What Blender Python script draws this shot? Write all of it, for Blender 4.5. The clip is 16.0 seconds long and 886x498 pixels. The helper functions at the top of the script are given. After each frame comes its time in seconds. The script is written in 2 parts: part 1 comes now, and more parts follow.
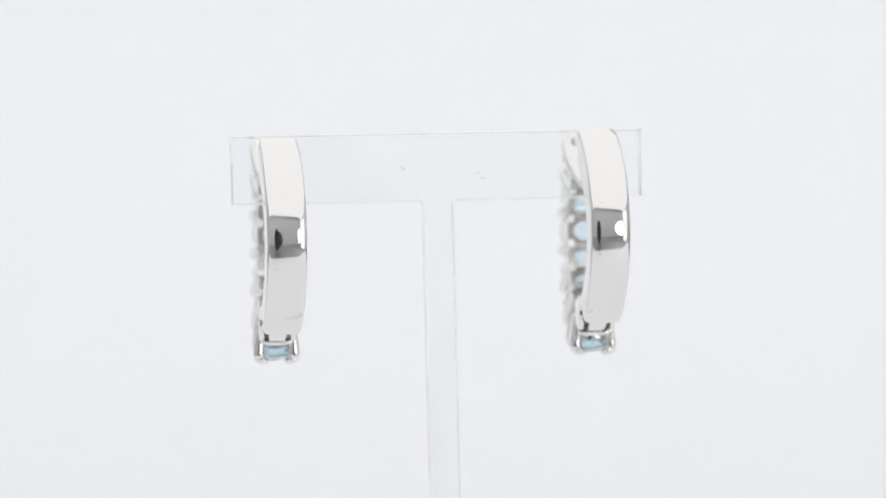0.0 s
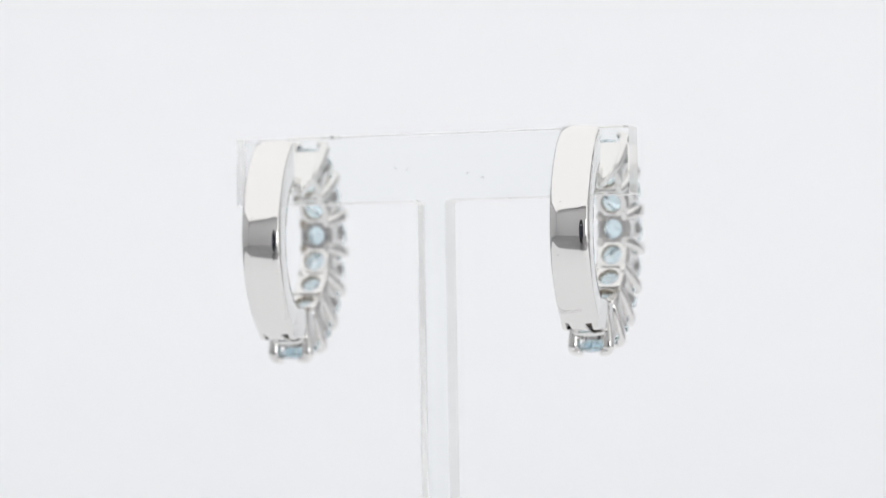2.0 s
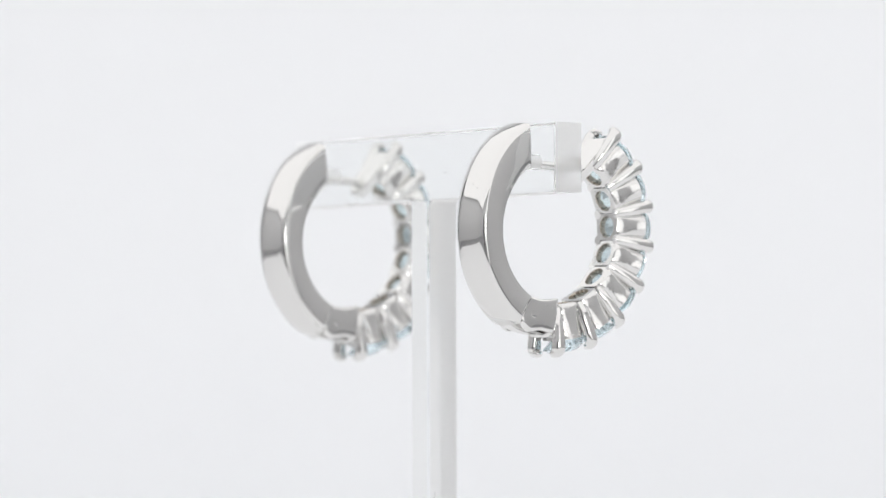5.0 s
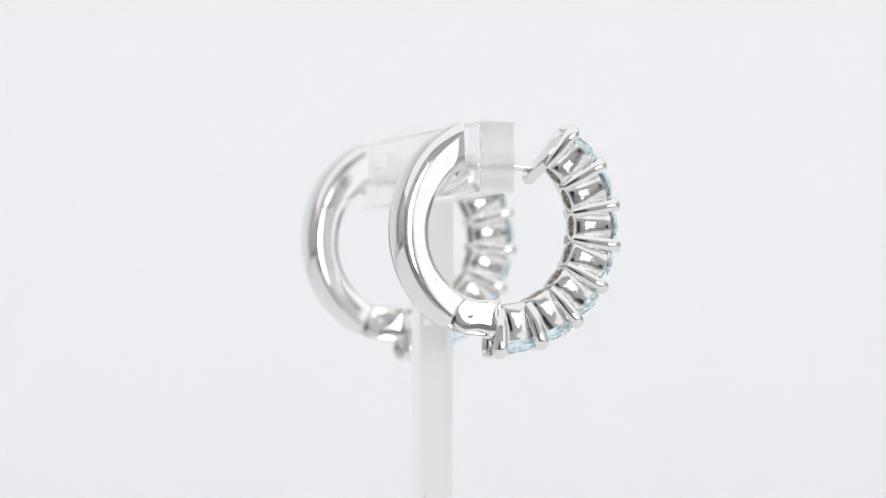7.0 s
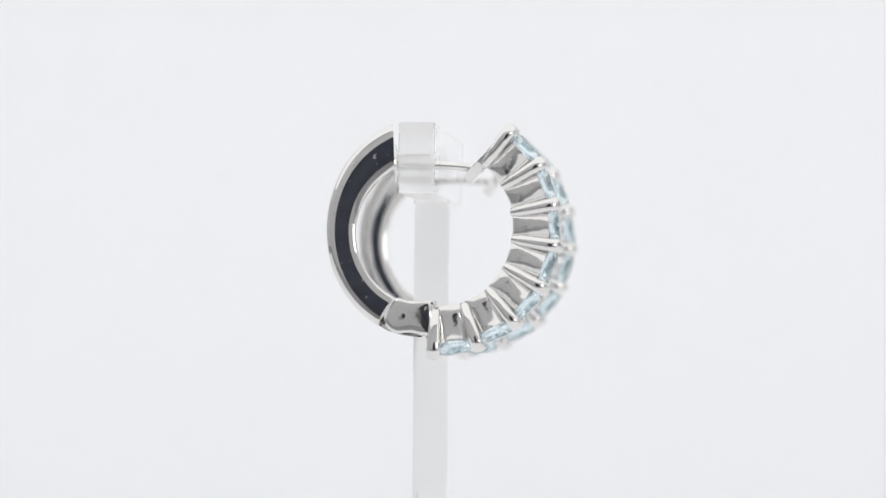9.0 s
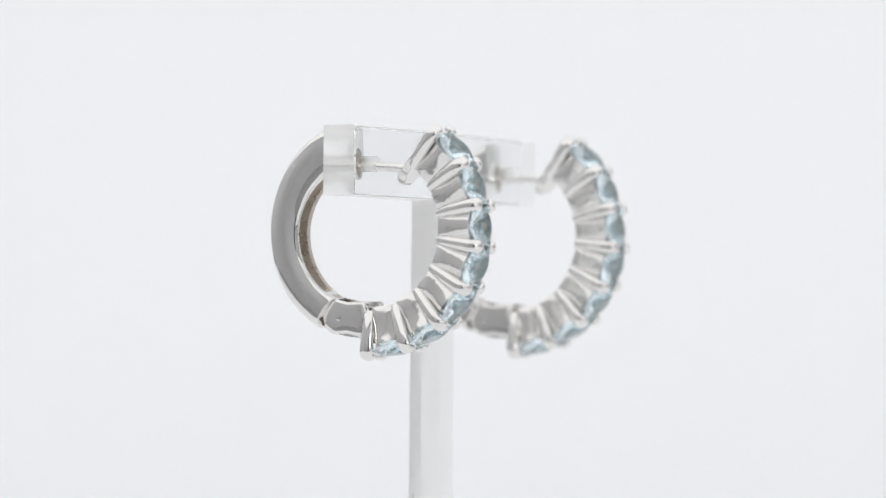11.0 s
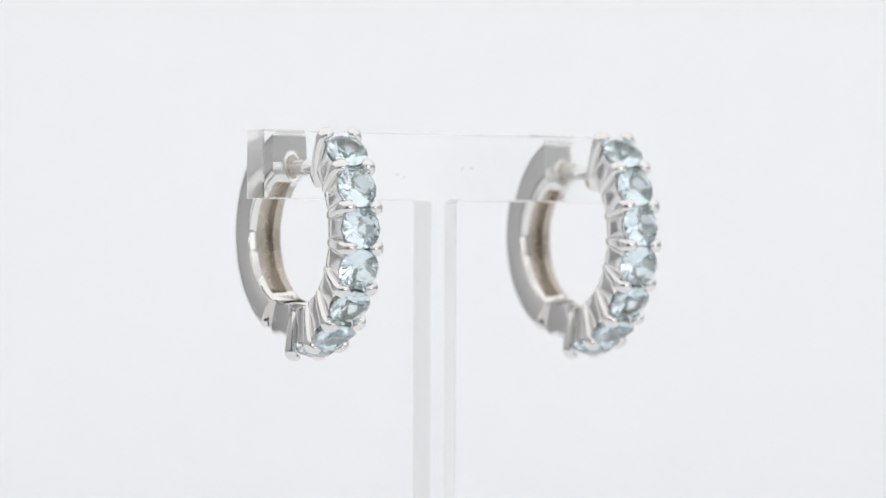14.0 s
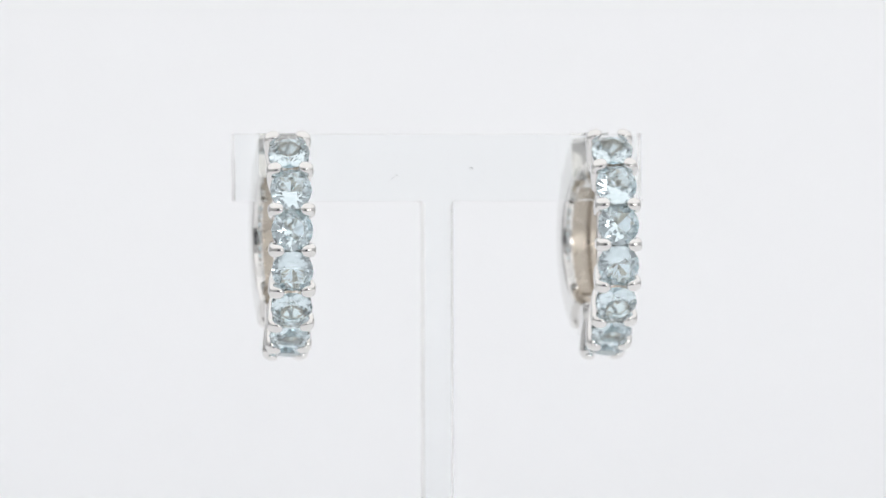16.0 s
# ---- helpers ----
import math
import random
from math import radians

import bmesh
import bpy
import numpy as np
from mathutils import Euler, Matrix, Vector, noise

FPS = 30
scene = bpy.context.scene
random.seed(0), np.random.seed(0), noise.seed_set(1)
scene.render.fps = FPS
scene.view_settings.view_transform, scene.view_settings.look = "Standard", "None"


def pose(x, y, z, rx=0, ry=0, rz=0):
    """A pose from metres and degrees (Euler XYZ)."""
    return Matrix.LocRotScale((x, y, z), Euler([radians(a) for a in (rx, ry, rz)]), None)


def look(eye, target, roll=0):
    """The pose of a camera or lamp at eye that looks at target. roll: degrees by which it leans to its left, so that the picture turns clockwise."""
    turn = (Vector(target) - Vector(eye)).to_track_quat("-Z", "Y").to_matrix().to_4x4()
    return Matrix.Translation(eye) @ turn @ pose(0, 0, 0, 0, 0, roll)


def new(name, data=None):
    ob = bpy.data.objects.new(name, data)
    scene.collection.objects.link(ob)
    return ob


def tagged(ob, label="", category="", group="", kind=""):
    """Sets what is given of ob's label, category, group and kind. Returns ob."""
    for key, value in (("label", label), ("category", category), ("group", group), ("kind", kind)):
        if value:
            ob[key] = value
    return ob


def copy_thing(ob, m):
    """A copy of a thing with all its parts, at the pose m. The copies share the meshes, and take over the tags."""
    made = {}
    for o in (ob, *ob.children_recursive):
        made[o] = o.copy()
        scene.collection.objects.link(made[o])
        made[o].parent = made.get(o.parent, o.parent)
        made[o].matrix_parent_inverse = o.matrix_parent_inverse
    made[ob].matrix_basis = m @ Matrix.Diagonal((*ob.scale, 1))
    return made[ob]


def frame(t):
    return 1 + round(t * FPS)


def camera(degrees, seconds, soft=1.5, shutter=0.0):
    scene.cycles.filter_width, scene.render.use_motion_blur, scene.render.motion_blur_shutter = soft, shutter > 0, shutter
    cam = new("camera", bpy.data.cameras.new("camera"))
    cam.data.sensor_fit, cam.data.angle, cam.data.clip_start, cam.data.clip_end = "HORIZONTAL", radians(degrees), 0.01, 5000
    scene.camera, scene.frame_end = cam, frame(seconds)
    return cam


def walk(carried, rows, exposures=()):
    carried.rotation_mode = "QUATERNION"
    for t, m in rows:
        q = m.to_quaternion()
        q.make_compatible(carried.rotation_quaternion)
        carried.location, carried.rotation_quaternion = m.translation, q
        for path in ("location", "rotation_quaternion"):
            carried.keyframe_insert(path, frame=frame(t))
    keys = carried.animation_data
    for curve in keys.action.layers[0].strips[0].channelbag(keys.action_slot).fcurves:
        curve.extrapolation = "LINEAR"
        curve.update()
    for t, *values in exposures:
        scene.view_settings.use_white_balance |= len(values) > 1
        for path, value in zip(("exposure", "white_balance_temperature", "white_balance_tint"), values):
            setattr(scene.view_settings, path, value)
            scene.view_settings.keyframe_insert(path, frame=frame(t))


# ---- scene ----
# ---- camera: fixed, looking level at the turning stand ----
cam = camera(13.39, 16.0, soft=1.4)
EYE = pose(0, -0.25484, 0, 90.893, 0.86, -0.061)
walk(cam, [(0.0, EYE), (16.0, EYE)])
cam.data.dof.use_dof = True
cam.data.dof.focus_distance = 0.2455
cam.data.dof.aperture_fstop = 33.0

MM = 0.001
world = bpy.data.worlds.new("studio")
world.use_nodes = True
world.node_tree.nodes["Background"].inputs[0].default_value = (0.5, 0.51, 0.53, 1)
world.node_tree.nodes["Background"].inputs[1].default_value = 0.3
scene.world = world
scene.view_settings.exposure = 0.0
scene.cycles.max_bounces, scene.cycles.transmission_bounces, scene.cycles.glossy_bounces = 28, 28, 12

OVERHEAD = 1.0      # glow of the overhead diffuser
BACK = 1.50          # glow of the unseen rear panel, added to brighten the backdrop from behind
SIDE_PANEL = 1.15     # glow of the side softbox
SIDE = 6.5           # glow of the small front lamp


def turn(t):
    """Angle of the turntable in degrees."""
    u = t / 16 - 0.5
    return 3.69 - 10.889 * t - 1.5 * (2 * u) ** 5


# ---- materials ----
def material(name, colour, rough=0.5, metal=0.0, **more):
    m = bpy.data.materials.new(name)
    m.use_nodes = True
    b = m.node_tree.nodes["Principled BSDF"]
    b.inputs["Base Color"].default_value = (*colour, 1)
    b.inputs["Roughness"].default_value = rough
    b.inputs["Metallic"].default_value = metal
    for key, value in more.items():
        b.inputs[key.replace("_", " ")].default_value = value
    return m


def node(m, kind, **inputs):
    n = m.node_tree.nodes.new(kind)
    for key, value in inputs.items():
        n.inputs[key].default_value = value
    return n


def vary(m, scale, low, high, target="Roughness", detail=4.0, stretch=(1, 1, 1)):
    """Noise between two values of one input of the surface."""
    t = m.node_tree
    b = t.nodes["Principled BSDF"]
    co = t.nodes.new("ShaderNodeTexCoord")
    mp = t.nodes.new("ShaderNodeMapping")
    mp.inputs["Scale"].default_value = stretch
    n = node(m, "ShaderNodeTexNoise", Scale=scale, Detail=detail)
    r = t.nodes.new("ShaderNodeMapRange")
    r.inputs["From Min"].default_value, r.inputs["From Max"].default_value = 0.3, 0.7
    r.inputs["To Min"].default_value, r.inputs["To Max"].default_value = low, high
    t.links.new(co.outputs["Object"], mp.inputs["Vector"])
    t.links.new(mp.outputs["Vector"], n.inputs["Vector"])
    t.links.new(n.outputs["Fac"], r.inputs["Value"])
    t.links.new(r.outputs["Result"], b.inputs[target])
    return n


def relief(m, scale, strength, distance, detail=4.0, stretch=(1, 1, 1)):
    t = m.node_tree
    b = t.nodes["Principled BSDF"]
    co = t.nodes.new("ShaderNodeTexCoord")
    mp = t.nodes.new("ShaderNodeMapping")
    mp.inputs["Scale"].default_value = stretch
    n = node(m, "ShaderNodeTexNoise", Scale=scale, Detail=detail)
    bump = t.nodes.new("ShaderNodeBump")
    bump.inputs["Strength"].default_value, bump.inputs["Distance"].default_value = strength, distance
    t.links.new(co.outputs["Object"], mp.inputs["Vector"])
    t.links.new(mp.outputs["Vector"], n.inputs["Vector"])
    t.links.new(n.outputs["Fac"], bump.inputs["Height"])
    t.links.new(bump.outputs["Normal"], b.inputs["Normal"])


def glowing(name, colour, strength):
    return material(name, (0.06, 0.06, 0.06), 0.6, Emission_Color=(*colour, 1), Emission_Strength=strength)


SILVER = material("polished silver", (0.83, 0.825, 0.815), 0.05, 1.0)
vary(SILVER, 900, 0.03, 0.08)
relief(SILVER, 420, 0.12, 0.00004, 3.0)


def pits(m, scale, strength, distance):
    """Sparse tiny pits and dust specks over the relief that is already there."""
    t = m.node_tree
    b = t.nodes["Principled BSDF"]
    under = b.inputs["Normal"].links[0].from_socket
    co = t.nodes.new("ShaderNodeTexCoord")
    n = node(m, "ShaderNodeTexNoise", Scale=scale, Detail=1.0)
    r = t.nodes.new("ShaderNodeMapRange")
    r.inputs["From Min"].default_value, r.inputs["From Max"].default_value = 0.725, 0.78
    bump = t.nodes.new("ShaderNodeBump")
    bump.inputs["Strength"].default_value, bump.inputs["Distance"].default_value = strength, distance
    t.links.new(co.outputs["Object"], n.inputs["Vector"])
    t.links.new(n.outputs["Fac"], r.inputs["Value"])
    t.links.new(r.outputs["Result"], bump.inputs["Height"])
    t.links.new(under, bump.inputs["Normal"])
    t.links.new(bump.outputs["Normal"], b.inputs["Normal"])


pits(SILVER, 3600, 0.25, 0.00003)
CAST = material("cast silver", (0.81, 0.805, 0.795), 0.12, 1.0)
vary(CAST, 1500, 0.07, 0.17)
relief(CAST, 900, 0.55, 0.00009, 4.0)
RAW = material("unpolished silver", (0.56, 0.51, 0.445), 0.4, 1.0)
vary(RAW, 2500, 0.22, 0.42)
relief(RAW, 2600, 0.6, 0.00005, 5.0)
# brown tarnish, darkened further to stand for the shade deep in the hinge
TARNISH_SHADE = material("tarnish with gap shade", (0.11, 0.09, 0.07), 0.5, 0.3)
vary(TARNISH_SHADE, 3000, 0.35, 0.6)
ACRYLIC = material("clear acrylic", (0.988, 1.0, 1.0), 0.0, 0.0, IOR=1.33, Transmission_Weight=1.0)
CUT = material("laser-cut acrylic edge", (1.0, 1.0, 1.0), 0.3, 0.0, IOR=1.05, Transmission_Weight=1.0)
vary(CUT, 260, 0.27, 0.33, stretch=(1, 1, 1))


def frost(m, amount):
    """Frosted skin: part of the light scatters on both sides of the cut."""
    t = m.node_tree
    out, clear = t.nodes["Material Output"], t.nodes["Principled BSDF"]
    on, under = node(m, "ShaderNodeBsdfDiffuse", Color=(0.98, 0.985, 0.985, 1)), node(m, "ShaderNodeBsdfTranslucent", Color=(0.99, 0.995, 0.995, 1))
    skin, whole = node(m, "ShaderNodeMixShader", Fac=0.8), node(m, "ShaderNodeMixShader", Fac=amount)
    t.links.new(on.outputs[0], skin.inputs[1])
    t.links.new(under.outputs[0], skin.inputs[2])
    t.links.new(clear.outputs[0], whole.inputs[1])
    t.links.new(skin.outputs[0], whole.inputs[2])
    t.links.new(whole.outputs[0], out.inputs["Surface"])


frost(CUT, 0.3)
SAWN = material("sawn acrylic stem edge", (1.0, 1.0, 1.0), 0.12, 0.0, IOR=1.05, Transmission_Weight=1.0)
vary(SAWN, 900, 0.26, 0.4, stretch=(1, 1, 0.03))
relief(SAWN, 1500, 0.1, 0.00004, 2.0, stretch=(1, 1, 0.02))
frost(SAWN, 0.5)
GEM = material("pale blue topaz", (0.815, 0.945, 1.0), 0.0, 0.0, IOR=1.60, Transmission_Weight=1.0)
PAPER = material("white paper sweep", (0.90, 0.905, 0.918), 0.9)
vary(PAPER, 6, 0.85, 0.95)
relief(PAPER, 700, 0.05, 0.0002)
SCREEN = material("backlit white paper", (0.90, 0.908, 0.925), 0.9)
vary(SCREEN, 6, 0.85, 0.95)


def thin(m, amount, colour):
    """Thin sheet that lets a share of the light through."""
    t = m.node_tree
    out, face = t.nodes["Material Output"], t.nodes["Principled BSDF"]
    back, both = node(m, "ShaderNodeBsdfTranslucent", Color=(*colour, 1)), node(m, "ShaderNodeMixShader", Fac=amount)
    t.links.new(face.outputs[0], both.inputs[1])
    t.links.new(back.outputs[0], both.inputs[2])
    t.links.new(both.outputs[0], out.inputs["Surface"])


# translucency added so the rear fill lifts the backdrop's brightness
thin(SCREEN, 0.45, (0.895, 0.907, 0.93))
GREY = material("grey studio wall", (0.76, 0.76, 0.765), 0.85)
vary(GREY, 4, 0.75, 0.95)
DARK = material("dark table", (0.30, 0.30, 0.31), 0.7)
vary(DARK, 20, 0.5, 0.8)
BLACK = material("black camera body", (0.012, 0.012, 0.013), 0.45)
vary(BLACK, 300, 0.35, 0.6)
WHITE_CASE = material("white lamp housing", (0.8, 0.8, 0.8), 0.5)
vary(WHITE_CASE, 40, 0.4, 0.6)
LENS = material("coated lens glass", (0.016, 0.02, 0.036), 0.03)
DIFFUSER = glowing("overhead diffuser", (1.0, 0.99, 0.985), OVERHEAD)
BACK_FILL = glowing("added backdrop fill", (1.0, 1.0, 1.0), BACK)
PANEL = glowing("side diffuser", (1.0, 0.995, 0.99), SIDE_PANEL)
LAMP = glowing("front lamp diffuser", (1.0, 0.99, 0.97), SIDE)
SCRATCH = material("scuff", (0.45, 0.46, 0.47), 0.7)


# ---- mesh helpers (sizes in millimetres) ----
def finish(bm, scale=MM, smooth=None):
    bmesh.ops.recalc_face_normals(bm, faces=bm.faces)
    if smooth is not None:
        for e in bm.edges:
            e.smooth = len(e.link_faces) == 2 and e.calc_face_angle(0) < radians(smooth)
        for f in bm.faces:
            f.smooth = True
    bmesh.ops.scale(bm, vec=(scale,) * 3, verts=bm.verts)


def mesh_of(name, bm, materials, smooth=None, scale=MM):
    finish(bm, scale, smooth)
    me = bpy.data.meshes.new(name)
    bm.to_mesh(me)
    bm.free()
    for m in materials if isinstance(materials, (list, tuple)) else [materials]:
        me.materials.append(m)
    return me


def part(name, bm, materials, parent, label="", smooth=None, scale=MM):
    ob = new(name, mesh_of(name, bm, materials, smooth, scale))
    ob.parent = parent
    return tagged(ob, label)


def box(bm, lo, hi, bevel=0.0, segments=2):
    lo, hi = Vector(lo), Vector(hi)
    r = bmesh.ops.create_cube(bm, size=1, matrix=Matrix.Translation((lo + hi) / 2) @ Matrix.Diagonal((*(hi - lo), 1)))
    if bevel:
        es = {e for v in r["verts"] for e in v.link_edges}
        bmesh.ops.bevel(bm, geom=list(es), offset=bevel, segments=segments, affect="EDGES", profile=0.5)


def loft(bm, rings, closed=True, caps=True):
    """Quads between rings of equal length; returns the rings of vertices."""
    vs = [[bm.verts.new(p) for p in ring] for ring in rings]
    n = len(rings[0])
    for a, b in zip(vs, vs[1:]):
        for i in range(n if closed else n - 1):
            j = (i + 1) % n
            bm.faces.new((a[i], a[j], b[j], b[i]))
    if caps:
        bm.faces.new(vs[0])
        bm.faces.new(vs[-1])
    return vs


def tube(bm, path, radii, sides=12, flat=1.0, up=(1, 0, 0), power=2.0):
    """A rounded rod along a path; flat widens it across 'up'."""
    rings = []
    for i, p in enumerate(path):
        d = (Vector(path[min(i + 1, len(path) - 1)]) - Vector(path[max(i - 1, 0)])).normalized()
        a = Vector(up) - d * d.dot(Vector(up))
        a.normalize()
        b = d.cross(a)
        ring = []
        for k in range(sides):
            c, s = math.cos((k + 0.5) * math.tau / sides), math.sin((k + 0.5) * math.tau / sides)
            q = radii[i] * (abs(c) ** power + abs(s) ** power) ** (-1 / power)
            ring.append(Vector(p) + q * (c * a + flat * s * b))
        rings.append(ring)
    loft(bm, rings)


# ---- the studio ----
def plane_sheet(name, corners, mat, thick, label, category):
    """A flat board from four corners in metres, with thickness along its normal."""
    bm = bmesh.new()
    f = bm.faces.new([bm.verts.new(c) for c in corners])
    f.normal_update()
    n = f.normal.copy()
    r = bmesh.ops.extrude_face_region(bm, geom=[f])
    for v in [g for g in r["geom"] if isinstance(g, bmesh.types.BMVert)]:
        v.co -= n * thick
    ob = new(name, mesh_of(name, bm, mat, None, 1.0))
    return tagged(ob, label, category, kind="structure")


FLOOR = -0.075


def studio():
    bm = bmesh.new()
    prof = [(-0.24, FLOOR), (0.40, FLOOR)]
    prof += [(0.40 + 0.03 * math.sin(a), FLOOR + 0.03 * (1 - math.cos(a))) for a in (k * math.pi / 24 for k in range(1, 13))]
    prof += [(0.43, 0.335)]
    vs = [[bm.verts.new((x, y, z)) for y, z in prof] for x in (-0.5, 0.5)]
    for i in range(len(prof) - 1):
        f = bm.faces.new((vs[0][i], vs[1][i], vs[1][i + 1], vs[0][i + 1]))
        f.material_index = 1 if i else 0
    sweep = new("backdrop", mesh_of("backdrop", bm, [PAPER, SCREEN], 30, 1.0))
    tagged(sweep, "seamless white paper sweep behind the turning stand", "backdrop", kind="structure")
    w, h0, h1 = 0.86, FLOOR - 0.006, 1.0
    plane_sheet("floor", [(-w, -w, h0), (w, -w, h0), (w, w, h0), (-w, w, h0)], DARK, 0.02, "grey studio tabletop under the paper", "floor")
    # unseen reflector, added to even out the fill on the lower backdrop
    plane_sheet("rear_bounce_sheet", [(-w, 0.434, h0 + 0.004), (w, 0.434, h0 + 0.004), (w, 0.655, h0 + 0.004), (-w, 0.655, h0 + 0.004)], PAPER, 0.004, "unseen white bounce sheet added on the table behind the sweep", "paper")
    plane_sheet("ceiling", [(-w, w, h1), (w, w, h1), (w, -w, h1), (-w, -w, h1)], GREY, 0.02, "plain grey studio ceiling", "ceiling")
    plane_sheet("wall_north", [(-w, 0.66, h0), (w, 0.66, h0), (w, 0.66, h1), (-w, 0.66, h1)], GREY, 0.02, "plain grey studio wall", "wall")
    plane_sheet("wall_south", [(w, -w, h0), (-w, -w, h0), (-w, -w, h1), (w, -w, h1)], GREY, 0.02, "plain grey studio wall", "wall")
    plane_sheet("wall_east", [(w, w, h0), (w, -w, h0), (w, -w, h1), (w, w, h1)], GREY, 0.02, "plain grey studio wall", "wall")
    plane_sheet("wall_west", [(-w, -w, h0), (-w, w, h0), (-w, w, h1), (-w, -w, h1)], GREY, 0.02, "plain grey studio wall", "wall")


def light_panel(name, size, m, glow, label, hangs, round_front=False):
    """A flat lamp: a shallow black housing with a glowing front, facing -z."""
    lamp = new(name)
    a, b = size[0] / 2, size[1] / 2
    bm = bmesh.new()
    if round_front:
        tube(bm, [(0, 0, 0.002), (0, 0, 0.012), (0, 0, 0.05)], [a + 0.004, a + 0.005, 0.03], 40)
    else:
        box(bm, (-a - 0.01, -b - 0.01, 0.002), (a + 0.01, b + 0.01, 0.03), 0.004)
    part("housing", bm, WHITE_CASE if round_front is False else BLACK, lamp, scale=1.0)
    bm = bmesh.new()
    if round_front:
        tube(bm, [(0, 0, -0.001), (0, 0, 0.0015)], [a, a], 48)
    else:
        box(bm, (-a, -b, -0.001), (a, b, 0.0015))
    part("diffuser", bm, glow, lamp, "white glowing diffuser", scale=1.0)
    bm = bmesh.new()
    tube(bm, [(0, 0, 0.028), (0, 0, hangs)], [0.008, 0.008], 10)
    part("rod", bm, WHITE_CASE if round_front is False else BLACK, lamp, scale=1.0)
    lamp.matrix_basis = m
    return tagged(lamp, label, "studio light")


def photo_camera():
    """The dark camera whose reflection shows in the silver."""
    ob = new("photo_camera")
    bm = bmesh.new()
    prof = [(0.034, 0.0), (0.049, 0.0), (0.050, 0.002), (0.050, 0.03), (0.048, 0.032), (0.048, 0.09), (0.033, 0.095), (0.033, 0.115)]
    loft(bm, [[(r * math.cos(k * math.tau / 40), -0.2590 - d, r * math.sin(k * math.tau / 40)) for k in range(40)] for r, d in prof])
    part("lens_barrel", bm, BLACK, ob, smooth=40, scale=1.0)
    bm = bmesh.new()
    loft(bm, [[(r * math.cos(k * math.tau / 40), -0.2589 - d, r * math.sin(k * math.tau / 40)) for k in range(40)] for r, d in ((0.033, -0.0004), (0.018, -0.0008), (0.004, -0.001))])
    part("front_lens", bm, LENS, ob, smooth=40, scale=1.0)
    bm = bmesh.new()
    box(bm, (-0.052, -0.45, -0.042), (0.052, -0.372, 0.040), 0.014, 3)
    part("camera_body", bm, BLACK, ob, scale=1.0)
    bm = bmesh.new()
    tube(bm, [(0, -0.41, -0.04), (0, -0.41, FLOOR - 0.006)], [0.012, 0.012], 20)
    part("support_foot", bm, BLACK, ob, scale=1.0)
    tagged(ob, "black camera with a wide lens on a low foot", "camera")


# ---- the acrylic stand ----
BAR_X0, BAR_X1, BAR_Z0, BAR_Z1 = -13.83, 13.86, 7.24, 11.76
STEM_X0, STEM_X1 = -0.95, 1.05
STAND_Y0, STAND_Y1 = -1.64, 0.70
HOLES = ((10.5, 9.33), (-10.85, 9.4))


def stand():
    r = 0.35
    foot = FLOOR / MM
    out = [(BAR_X0, BAR_Z1), (BAR_X0, BAR_Z0)]
    out += [(STEM_X0 - r + r * math.sin(a), BAR_Z0 - r + r * math.cos(a)) for a in (k * math.pi / 12 for k in range(7))]
    out += [(STEM_X0, foot), (STEM_X1, foot)]
    out += [(STEM_X1 + r - r * math.cos(a), BAR_Z0 - r + r * math.sin(a)) for a in (k * math.pi / 12 for k in range(7))]
    out += [(BAR_X1, BAR_Z0), (BAR_X1, BAR_Z1)]
    holes = [[(x + 0.52 * math.cos(k * math.tau / 28), z + 0.52 * math.sin(k * math.tau / 28)) for k in range(28)] for x, z in HOLES]
    c = 0.07
    inner = []
    for i, p in enumerate(out):
        a, b = Vector(out[i - 1]), Vector(out[(i + 1) % len(out)])
        d0, d1 = (Vector(p) - a).normalized(), (b - Vector(p)).normalized()
        n0, n1 = Vector((-d0.y, d0.x)), Vector((-d1.y, d1.x))
        inner.append(tuple(Vector(p) + c * (n0 + n1) / (1 + n0.dot(n1))))
    bm = bmesh.new()
    sides, rims = [], []
    for y, deep in ((STAND_Y0, c), (STAND_Y1, -c)):
        made, edges = [], []
        for lp in [inner] + holes:
            vs = [bm.verts.new((x, y, z)) for x, z in lp]
            made.append(vs)
            edges += [bm.edges.new((vs[i], vs[(i + 1) % len(vs)])) for i in range(len(vs))]
        bmesh.ops.triangle_fill(bm, use_beauty=True, edges=edges)
        sides.append(made)
        rims.append([bm.verts.new((x, y + deep, z)) for x, z in out])
    bands = [(sides[0][0], rims[0]), (rims[0], rims[1]), (rims[1], sides[1][0])] + list(zip(sides[0][1:], sides[1][1:]))
    for k, (a, b) in enumerate(bands):
        for i in range(len(a)):
            j = (i + 1) % len(a)
            f = bm.faces.new((a[i], a[j], b[j], b[i]))
            low = max(v.co.z for v in f.verts) < BAR_Z0 + 0.01
            f.material_index = 0 if k in (0, 2) else 2 if low and k == 1 else 1
    ob = new("earring_stand", mesh_of("earring_stand", bm, [ACRYLIC, CUT, SAWN]))
    ob.visible_shadow = False
    tagged(ob, "clear acrylic T-shaped earring stand with frosted cut edges", "jewellery stand")
    for x, z, y, turned in ((2.75, 9.0, STAND_Y0 - 0.006, 20), (-2.4, 9.45, STAND_Y0 - 0.006, -40), (3.2, 8.75, STAND_Y1 + 0.006, -25), (-2.1, 9.45, STAND_Y1 + 0.006, 10)):
        bm = bmesh.new()
        tube(bm, [(x + 0.17 * s * math.cos(radians(turned)) , y, z + 0.17 * s * math.sin(radians(turned)) - 0.05 * s * s) for s in (-1, -0.4, 0.3, 1)], [0.01, 0.024, 0.02, 0.008], 6)
        part("scuff", bm, SCRATCH, ob, "tiny grey scuff on the acrylic")
    return ob


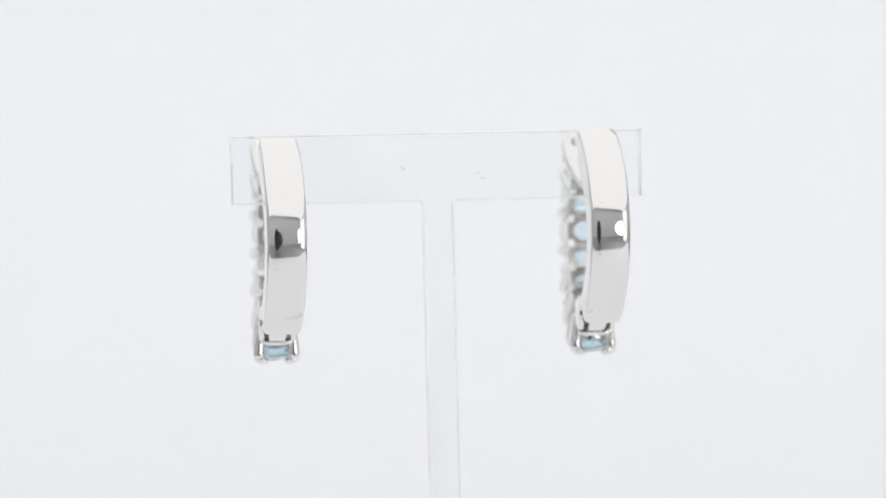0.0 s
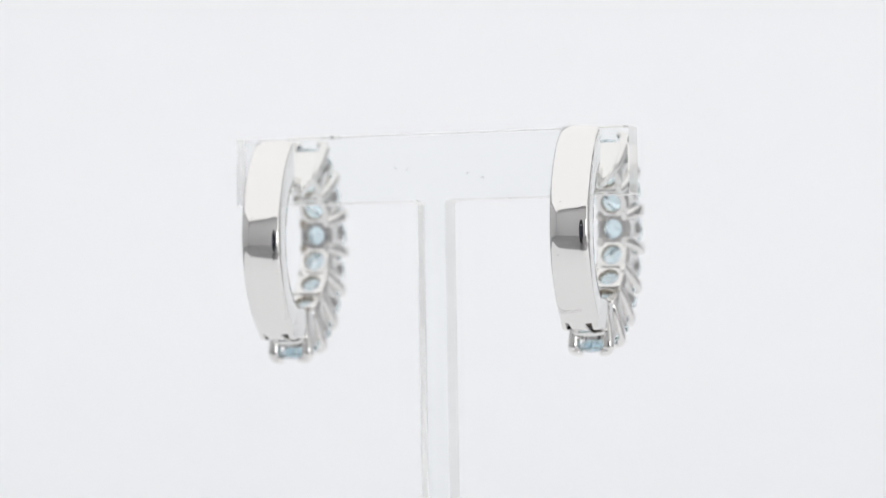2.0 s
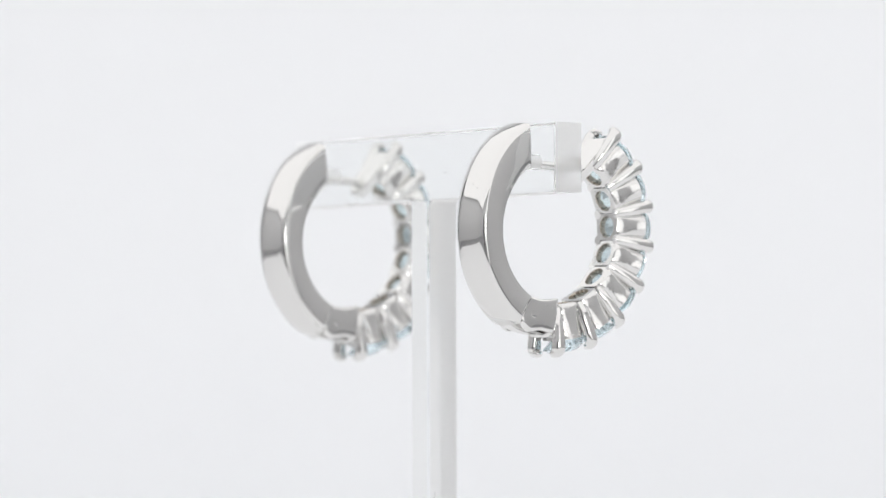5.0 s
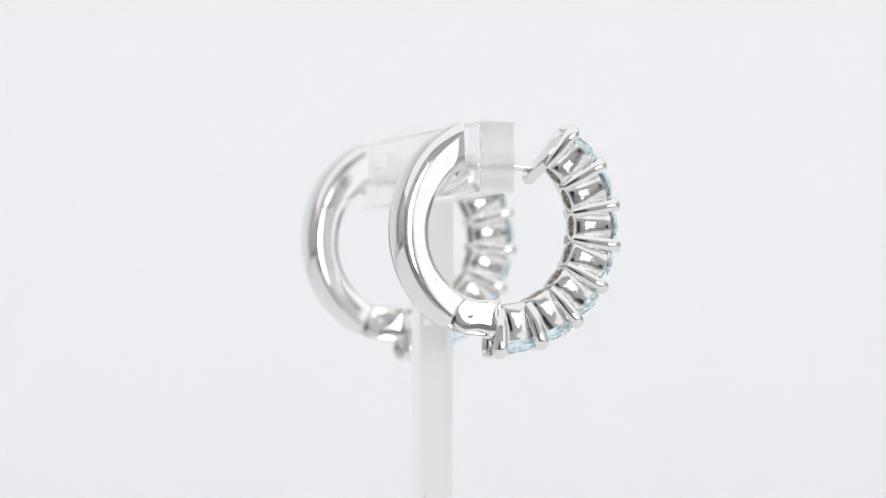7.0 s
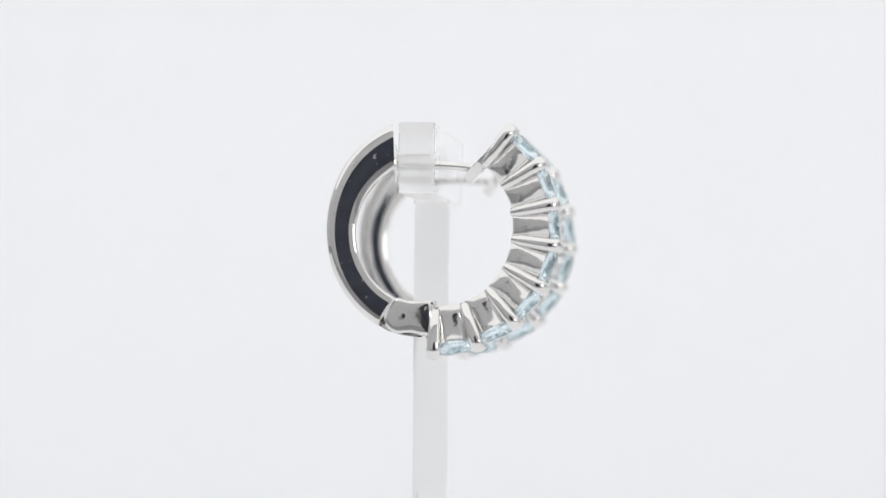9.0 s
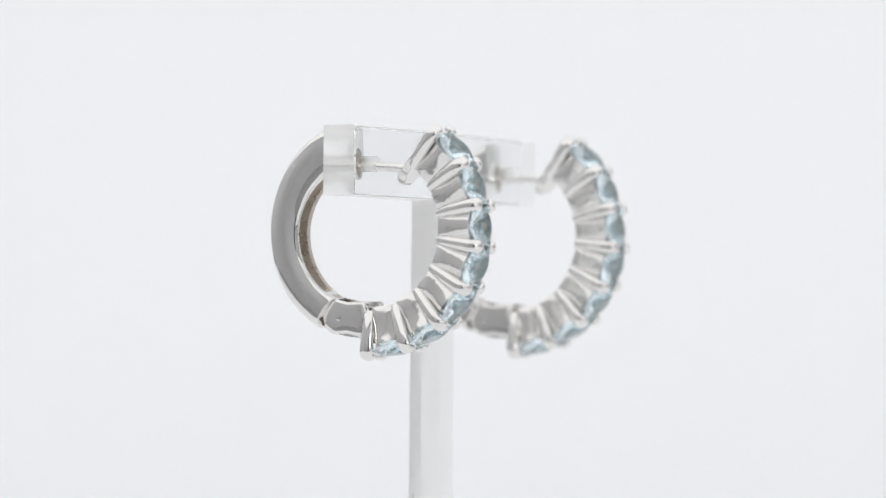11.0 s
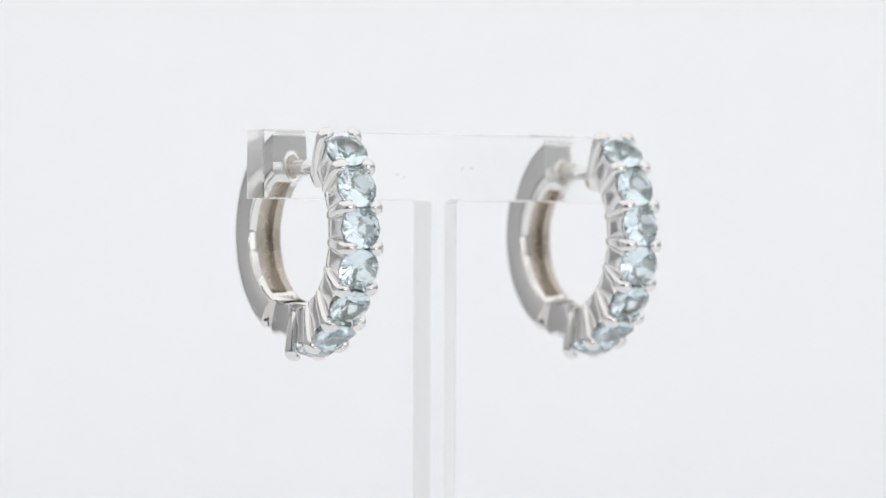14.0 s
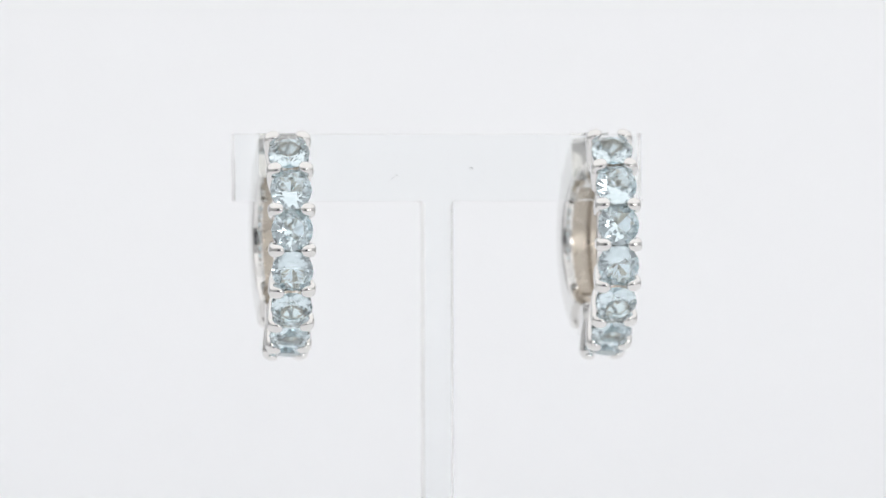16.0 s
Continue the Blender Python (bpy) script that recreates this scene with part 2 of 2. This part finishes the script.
# ---- the earrings: y forward to the stones, z up, hoop centre at the origin ----
RIM, SEAT, GIRDLE = 4.86, 6.98, 7.46
STEP = 20.7
FIRST = 50.5
CY, CZ = 0.1, 0.03          # centre of the stone row in hoop space


def polar(r, angle, x=0.0):
    a = radians(angle)
    return Vector((x, CY + r * math.cos(a), CZ + r * math.sin(a)))


def local(angle, tall=0.0):
    """Space of a setting: x across, y along the row, z outwards; the row is taller than deep."""
    a = radians(angle)
    out = tall * math.sin(a) ** 2
    return Matrix(((1, 0, 0, 0), (0, math.sin(a), math.cos(a), CY + out * math.cos(a)), (0, -math.cos(a), math.sin(a), CZ + out * math.sin(a)), (0, 0, 0, 1)))


def in_metres(m):
    return Matrix.Translation(m.translation * MM) @ m.to_3x3().to_4x4()


def brilliant(radius):
    bm = bmesh.new()
    ring = lambda n, r, z, off=0.0: [bm.verts.new((radius * r * math.cos((k + off) * math.tau / n), radius * r * math.sin((k + off) * math.tau / n), radius * z)) for k in range(n)]
    rise, deep, cos8 = 0.27, 0.74, math.cos(math.pi / 8)
    ring(8, 0.57, rise)
    ring(8, 0.78, 0.03 + (1 - 0.78 * cos8) / 0.43 * (rise - 0.03), 0.5)
    ring(16, 1.0, 0.03)
    ring(16, 1.0, -0.03)
    ring(8, 0.26, -deep + (deep - 0.03) * 0.26 * cos8, 0.5)
    ring(1, 0.0, -deep)
    bmesh.ops.convex_hull(bm, input=bm.verts)
    bmesh.ops.dissolve_limit(bm, angle_limit=radians(0.6), verts=bm.verts, edges=bm.edges)
    return bm


def setting():
    """Open bucket under a stone, with a round hole to the inside."""
    bm = bmesh.new()
    n = 32

    def square(hx, hy, z, power):
        pts = []
        for k in range(n):
            c, s = math.cos((k + 0.5) * math.tau / n), math.sin((k + 0.5) * math.tau / n)
            q = (abs(c) ** power + abs(s) ** power) ** (-1 / power)
            pts.append((hx * q * c, hy * q * s, z))
        return pts

    def circle(r, z):
        return [(r * math.cos((k + 0.5) * math.tau / n), r * math.sin((k + 0.5) * math.tau / n), z) for k in range(n)]
    half = math.tan(radians(STEP / 2))
    rings = [circle(1.22, SEAT + 0.18), circle(1.08, SEAT - 0.45), circle(0.70, RIM + 0.45), circle(0.66, RIM + 0.08), circle(0.71, RIM),
             square(1.00, RIM * half - 0.01, RIM, 7), square(1.08, (RIM + 0.12) * half, RIM + 0.12, 6), square(1.11, 1.0, RIM + 0.7, 3.6), square(1.13, 1.08, RIM + 1.3, 2.9), square(1.19, 1.18, SEAT - 0.3, 2.6), square(1.28, 1.24, SEAT, 2.3), square(1.32, 1.25, SEAT + 0.2, 2.2)]
    vs = loft(bm, rings, caps=False)
    for i in range(n):
        j = (i + 1) % n
        bm.faces.new((vs[-1][i], vs[-1][j], vs[0][j], vs[0][i]))
    raw = {v for ring in vs[2:5] for v in ring}
    for f in bm.faces:
        f.material_index = int(all(v in raw for v in f.verts))
    return mesh_of("setting", bm, [CAST, RAW], 40)


def prong(side):
    bm = bmesh.new()
    path = [(0.84, RIM - 0.02), (0.98, RIM + 0.5), (1.10, 6.1), (1.17, 6.9), (1.19, 7.35), (1.17, 7.65), (1.14, 7.84), (1.12, 7.93)]
    radii = [0.24, 0.30, 0.33, 0.36, 0.39, 0.36, 0.26, 0.1]
    tube(bm, [(side * x, 0, r) for x, r in path], radii, 20, 1.2, up=(side, 0, 0), power=2.6)
    lean = Matrix.Translation((side * 1.02, 0, 7.74)) @ pose(0, 0, 0, 0, side * 18, 0) @ Matrix.Diagonal((0.52, 0.46, 0.31, 1))
    bmesh.ops.create_uvsphere(bm, u_segments=18, v_segments=10, radius=1, matrix=lean)
    return mesh_of("prong", bm, SILVER, 60)


BOW = 0.44


def band():
    """The plain polished back half with a hollow inside."""
    bm = bmesh.new()
    rings = []
    steps = 56
    for k in range(steps + 1):
        s = k / steps
        ao, ai = radians(116.3 + s * 115.0), radians(115 + s * 127.3)
        ro = 8.08 - 0.28 * max(0.0, (s - 0.7) / 0.3) ** 1.5 - 0.22 * max(0.0, (0.25 - s) / 0.25) ** 1.5
        o = Vector((0.86 + ro * math.cos(ao), -0.20 + ro * math.sin(ao)))
        i = Vector((-0.67 + 4.66 * math.cos(ai), -0.32 + 4.66 * math.sin(ai)))
        d = o - i
        thick = d.length
        d.normalize()
        w = 1.32 - 0.02 * abs(2 * s - 1)
        hollow = 0.55 * min(1, max(0, (s - 0.10) / 0.05)) * min(1, max(0, (0.90 - s) / 0.05))
        e = 0.2
        lip = 0.66
        prof = [(w - e * 0.25, thick - 0.21), (w - e, thick - 0.085), (w * 0.5, thick - 0.029), (0, thick), (-w * 0.5, thick - 0.029), (-w + e, thick - 0.085), (-w + e * 0.25, thick - 0.21),
                (-w, thick - 0.34), (-w - 0.02, thick * 0.66), (-w - 0.022, thick * 0.34), (-w, 0.16), (-w + 0.05, 0.04), (-w + 0.14, 0), (-w + lip, 0.0), (-w + lip + 0.06, hollow), (0, hollow + 0.01), (w - lip - 0.06, hollow), (w - lip, 0.0), (w - 0.14, 0), (w - 0.05, 0.04), (w, 0.16), (w + 0.022, thick * 0.34), (w + 0.02, thick * 0.66), (w, thick - 0.34)]
        ring = []
        for x, q in prof:
            p = i + d * q
            dent = 0.32 * max(0.0, (s - 0.93) / 0.07) * max(0.0, 4 * (q / thick) * (1 - q / thick))
            p -= dent * Vector((d.y, -d.x)) * -1
            bow = max(0.0, (-1.2 - p.x) / 4.3)
            ring.append((x + BOW * bow, p.x + BOW / 4.3 * x * min(1.0, 2.5 * bow), p.y))
        rings.append(ring)
    vs = loft(bm, rings)
    bm.verts.ensure_lookup_table()
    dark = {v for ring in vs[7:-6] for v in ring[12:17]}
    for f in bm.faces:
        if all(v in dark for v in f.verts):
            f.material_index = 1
    return bm


def earring():
    ob = new("hoop_earring")
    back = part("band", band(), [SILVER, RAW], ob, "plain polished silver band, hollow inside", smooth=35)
    for k in range(4):
        a = radians(236.5)
        bm = bmesh.new()
        box(bm, (-0.09, -0.16, -0.006), (0.09, 0.16, 0.012), 0.004, 1)
        bmesh.ops.transform(bm, matrix=Matrix.Translation((-0.45 + 0.3 * k, -0.67 + 4.66 * math.cos(a), -0.32 + 4.66 * math.sin(a))) @ pose(0, 0, 0, 236.5 - 270), verts=bm.verts)
        part("hallmark", bm, RAW, back, "tiny stamped mark")
    # tongue of the hinge, ears on both sides and the pin
    bm = bmesh.new()
    loft(bm, [[(x, y, z) for x, y, z in ((-w, y0, z0), (w, y0, z0), (w, y1, z1), (-w, y1, z1))] for w, y0, z0, y1, z1 in
              ((0.58, -4.25, -6.0, -2.75, -4.6), (0.58, -3.5, -6.5, -2.2, -5.0), (0.56, -2.6, -6.82, -1.6, -5.3), (0.55, -1.7, -6.98, -1.2, -5.6), (0.55, -0.8, -7.06, -0.7, -5.9))])
    bmesh.ops.bevel(bm, geom=list(bm.edges), offset=0.08, segments=2, affect="EDGES")
    part("hinge_tongue", bm, SILVER, ob, smooth=50)
    # added dark block and arc strip: shade of the hinge gap, with some tarnish
    bm = bmesh.new()
    gap_block = [(-3.95, -5.85), (-3.3, -6.2), (-1.2, -6.55), (-1.2, -5.2), (-2.7, -4.75), (-3.3, -4.8)]
    loft(bm, [[(x, y, z) for y, z in gap_block] for x in (-0.89, 0.89)])
    seam = [(-2.42 + r * math.cos(radians(a)), -5.58 + r * math.sin(radians(a))) for r, turned in ((1.16, 1), (1.36, -1)) for a in range(116, 206, 8)[::turned]]
    loft(bm, [[(x, y, z) for y, z in seam] for x in (-0.98, 1.2)])
    part("hinge_gap_shade", bm, TARNISH_SHADE, ob, "dark filler for tarnish and shade in the hinge gap")
    for side in (-1, 1):
        bm = bmesh.new()
        outline = [(-2.42 + 1.24 * math.cos(a), -5.58 + 1.24 * math.sin(a)) for a in (radians(108 + 10 * k) for k in range(15))]
        outline += [(-1.9, -6.68), (-1.3, -6.86), (-0.5, -6.95), (-0.5, -5.6), (-0.5, -4.72), (-1.2, -4.68), (-1.9, -4.66)]
        rings = []
        for x, k in ((0.90, 0.98), (0.94, 1.0), (1.06, 1.0), (1.17, 0.99), (1.205, 0.955), (1.23, 0.8), (1.24, 0.4)):
            rings.append([(side * x, -1.7 + k * (y + 1.7), -5.65 + k * (z + 5.65)) for y, z in outline])
        loft(bm, rings)
        part("hinge_ear", bm, SILVER, ob, smooth=50)
    bm = bmesh.new()
    tube(bm, [(-1.25, -2.45, -5.6), (-1.24, -2.45, -5.6), (1.24, -2.45, -5.6), (1.25, -2.45, -5.6)], [0.2, 0.25, 0.25, 0.2], 16, up=(0, 0, 1))
    part("hinge_pin", bm, CAST, ob, smooth=50)
    bm = bmesh.new()
    box(bm, (-1.1, -1.5, -5.05), (1.1, -0.3, -4.66), 0.08)
    part("hinge_bridge", bm, SILVER, ob, smooth=50)
    bm = bmesh.new()
    tube(bm, [(x, -1.0, -6.98 + 0.1 * abs(x) ** 3) for x in (-1.1, -0.95, -0.6, 0, 0.6, 0.95, 1.1)], [0.14, 0.22, 0.25, 0.26, 0.25, 0.22, 0.14], 14, up=(0, 0, 1))
    part("hinge_lip", bm, SILVER, ob, smooth=60)
    # settings, stones and prongs along the front
    cup = setting()
    gem = mesh_of("stone", brilliant(1.37), GEM)
    left, right = prong(-1), prong(1)
    for k in range(7):
        a = FIRST - STEP * (k + 0.5)
        for name, me in (("setting", cup), ("stone", gem)):
            p = new(name, me)
            p.parent = ob
            p.matrix_basis = in_metres(local(a, 0.2)) if name == "setting" else in_metres(local(a, 0.44)) @ Matrix.Translation((0, 0, GIRDLE * MM)) @ pose(0, 0, 0, random.uniform(-6, 6), random.uniform(-6, 6), random.uniform(0, 45))
    for k in range(8):
        for me in (left, right):
            p = new("prong", me)
            p.parent = ob
            p.matrix_basis = in_metres(local(FIRST - STEP * k + random.uniform(-0.6, 0.6), 0.20 if k == 0 else 0.52 if k == 7 else 0.42))
    bm = bmesh.new()
    tube(bm, [(-0.95, 0, 6.82), (-0.5, 0, 6.74), (0, 0, 6.72), (0.5, 0, 6.74), (0.95, 0, 6.82)], [0.2, 0.22, 0.22, 0.22, 0.2], 10, up=(0, 0, 1))
    saddle = mesh_of("saddle", bm, CAST, 60)
    for k in range(1, 7):
        p = new("saddle", saddle)
        p.parent = ob
        p.matrix_basis = in_metres(local(FIRST - STEP * k, 0.3))
    # end plate with the post
    m = local(FIRST + 1.5)
    bm = bmesh.new()
    loft(bm, [[m @ Vector((x * hx, y0 if y < 0 else y1, z)) for x, y in ((-1, -1), (1, -1), (1, 1), (-1, 1))] for z, hx, y0, y1 in
              ((3.42, 0.36, -0.42, 0.0), (3.58, 0.55, -0.58, 0.08), (3.95, 0.72, -0.62, 0.1), (4.4, 0.98, -0.52, 0.12), (5.6, 1.1, -0.34, 0.14), (6.7, 1.18, -0.26, 0.14), (7.2, 1.2, -0.22, 0.12))])
    bmesh.ops.bevel(bm, geom=list(bm.edges), offset=0.06, segments=2, affect="EDGES")
    part("end_plate", bm, SILVER, ob, smooth=50)
    m = local(FIRST - STEP * 7 - 1.5, 0.3)
    bm = bmesh.new()
    loft(bm, [[m @ Vector((x * hx, y, z)) for x, y in ((-1, -0.12), (1, -0.12), (1, 0.14), (-1, 0.14))] for z, hx in ((4.75, 1.02), (5.6, 1.08), (6.3, 1.16), (6.85, 1.2))])
    bmesh.ops.bevel(bm, geom=list(bm.edges), offset=0.06, segments=2, affect="EDGES")
    part("lower_plate", bm, SILVER, ob, smooth=50)
    bm = bmesh.new()
    ys = [2.95, 1.5, 0.3, -1.0, -2.3, -2.8]
    tube(bm, [(0, y, 3.80 + 0.50 * (2.95 - y) / 5.25 - 0.012 * (y - 0.3) ** 2) for y in ys], [0.31, 0.30, 0.29, 0.28, 0.26, 0.2], 14)
    part("post", bm, SILVER, ob, smooth=60)
    bm = bmesh.new()
    rings = [[(r * math.cos(k * math.tau / 24), y, 4.4 + 1.7 * r * math.sin(k * math.tau / 24)) for k in range(24)] for r, y in ((0.44, -2.63), (0.46, -2.5), (0.56, -2.46), (0.64, -2.5), (0.66, -2.63))]
    loft(bm, rings, caps=False)
    part("catch_ring", bm, SILVER, ob, smooth=60)
    bm = bmesh.new()
    loft(bm, [[(0.46 * math.cos(k * math.tau / 24), y, 4.4 + 0.78 * math.sin(k * math.tau / 24)) for k in range(24)] for y in (-2.66, -2.575)])
    part("catch_socket", bm, RAW, ob, "dull recess that takes the post")
    return tagged(ob, "silver huggie hoop earring set with seven pale blue stones", "earring", "pair of earrings")


studio()
light_panel("overhead_softbox", (1.66, 1.225), pose(0, -0.2025, 0.34), DIFFUSER, "large white overhead softbox in a pale housing", 0.65)
# out-of-view fill, added only to brighten the backdrop through the sheet
light_panel("rear_fill_panel", (1.1, 0.25), look((0, 0.60, 0.062), (0, 0, 0.062)), BACK_FILL, "unseen white fill panel added behind the paper sweep", 0.058)
light_panel("round_lamp", (0.10, 0.10), look((0.258, -0.405, 0.025), (0, 0, 0.008)), LAMP, "small bright round studio lamp beside the camera", 0.3, True)
light_panel("side_softbox", (0.22, 0.30), look((0.46, -0.37, 0.03), (0, 0, 0.0)), PANEL, "white side softbox standing beside the table", 0.25)
photo_camera()
STAND = stand()
FIRST_EARRING = earring()
SECOND_EARRING = copy_thing(FIRST_EARRING, pose(0, 0, 0))
tagged(FIRST_EARRING, "silver hoop earring with pale blue stones, hung level on the stand")
tagged(SECOND_EARRING, "silver hoop earring with pale blue stones, hung tilted on the stand")


def motions():
    seat = {
        STAND: pose(0, 0, 0, -1.3, -0.49, 0),
        FIRST_EARRING: pose(10.53 * MM, 0.8 * MM, 5.17 * MM, 1.2, 0.2, -1.4),
        SECOND_EARRING: pose(-10.95 * MM, 0.85 * MM, 4.89 * MM, 4.1, 0.17, -0.9),
    }
    times = [k * 0.5 for k in range(33)]
    for thing, base in seat.items():
        walk(thing, [(t, pose(0, 0, 0, 0, 0, turn(t)) @ base) for t in times])


motions()
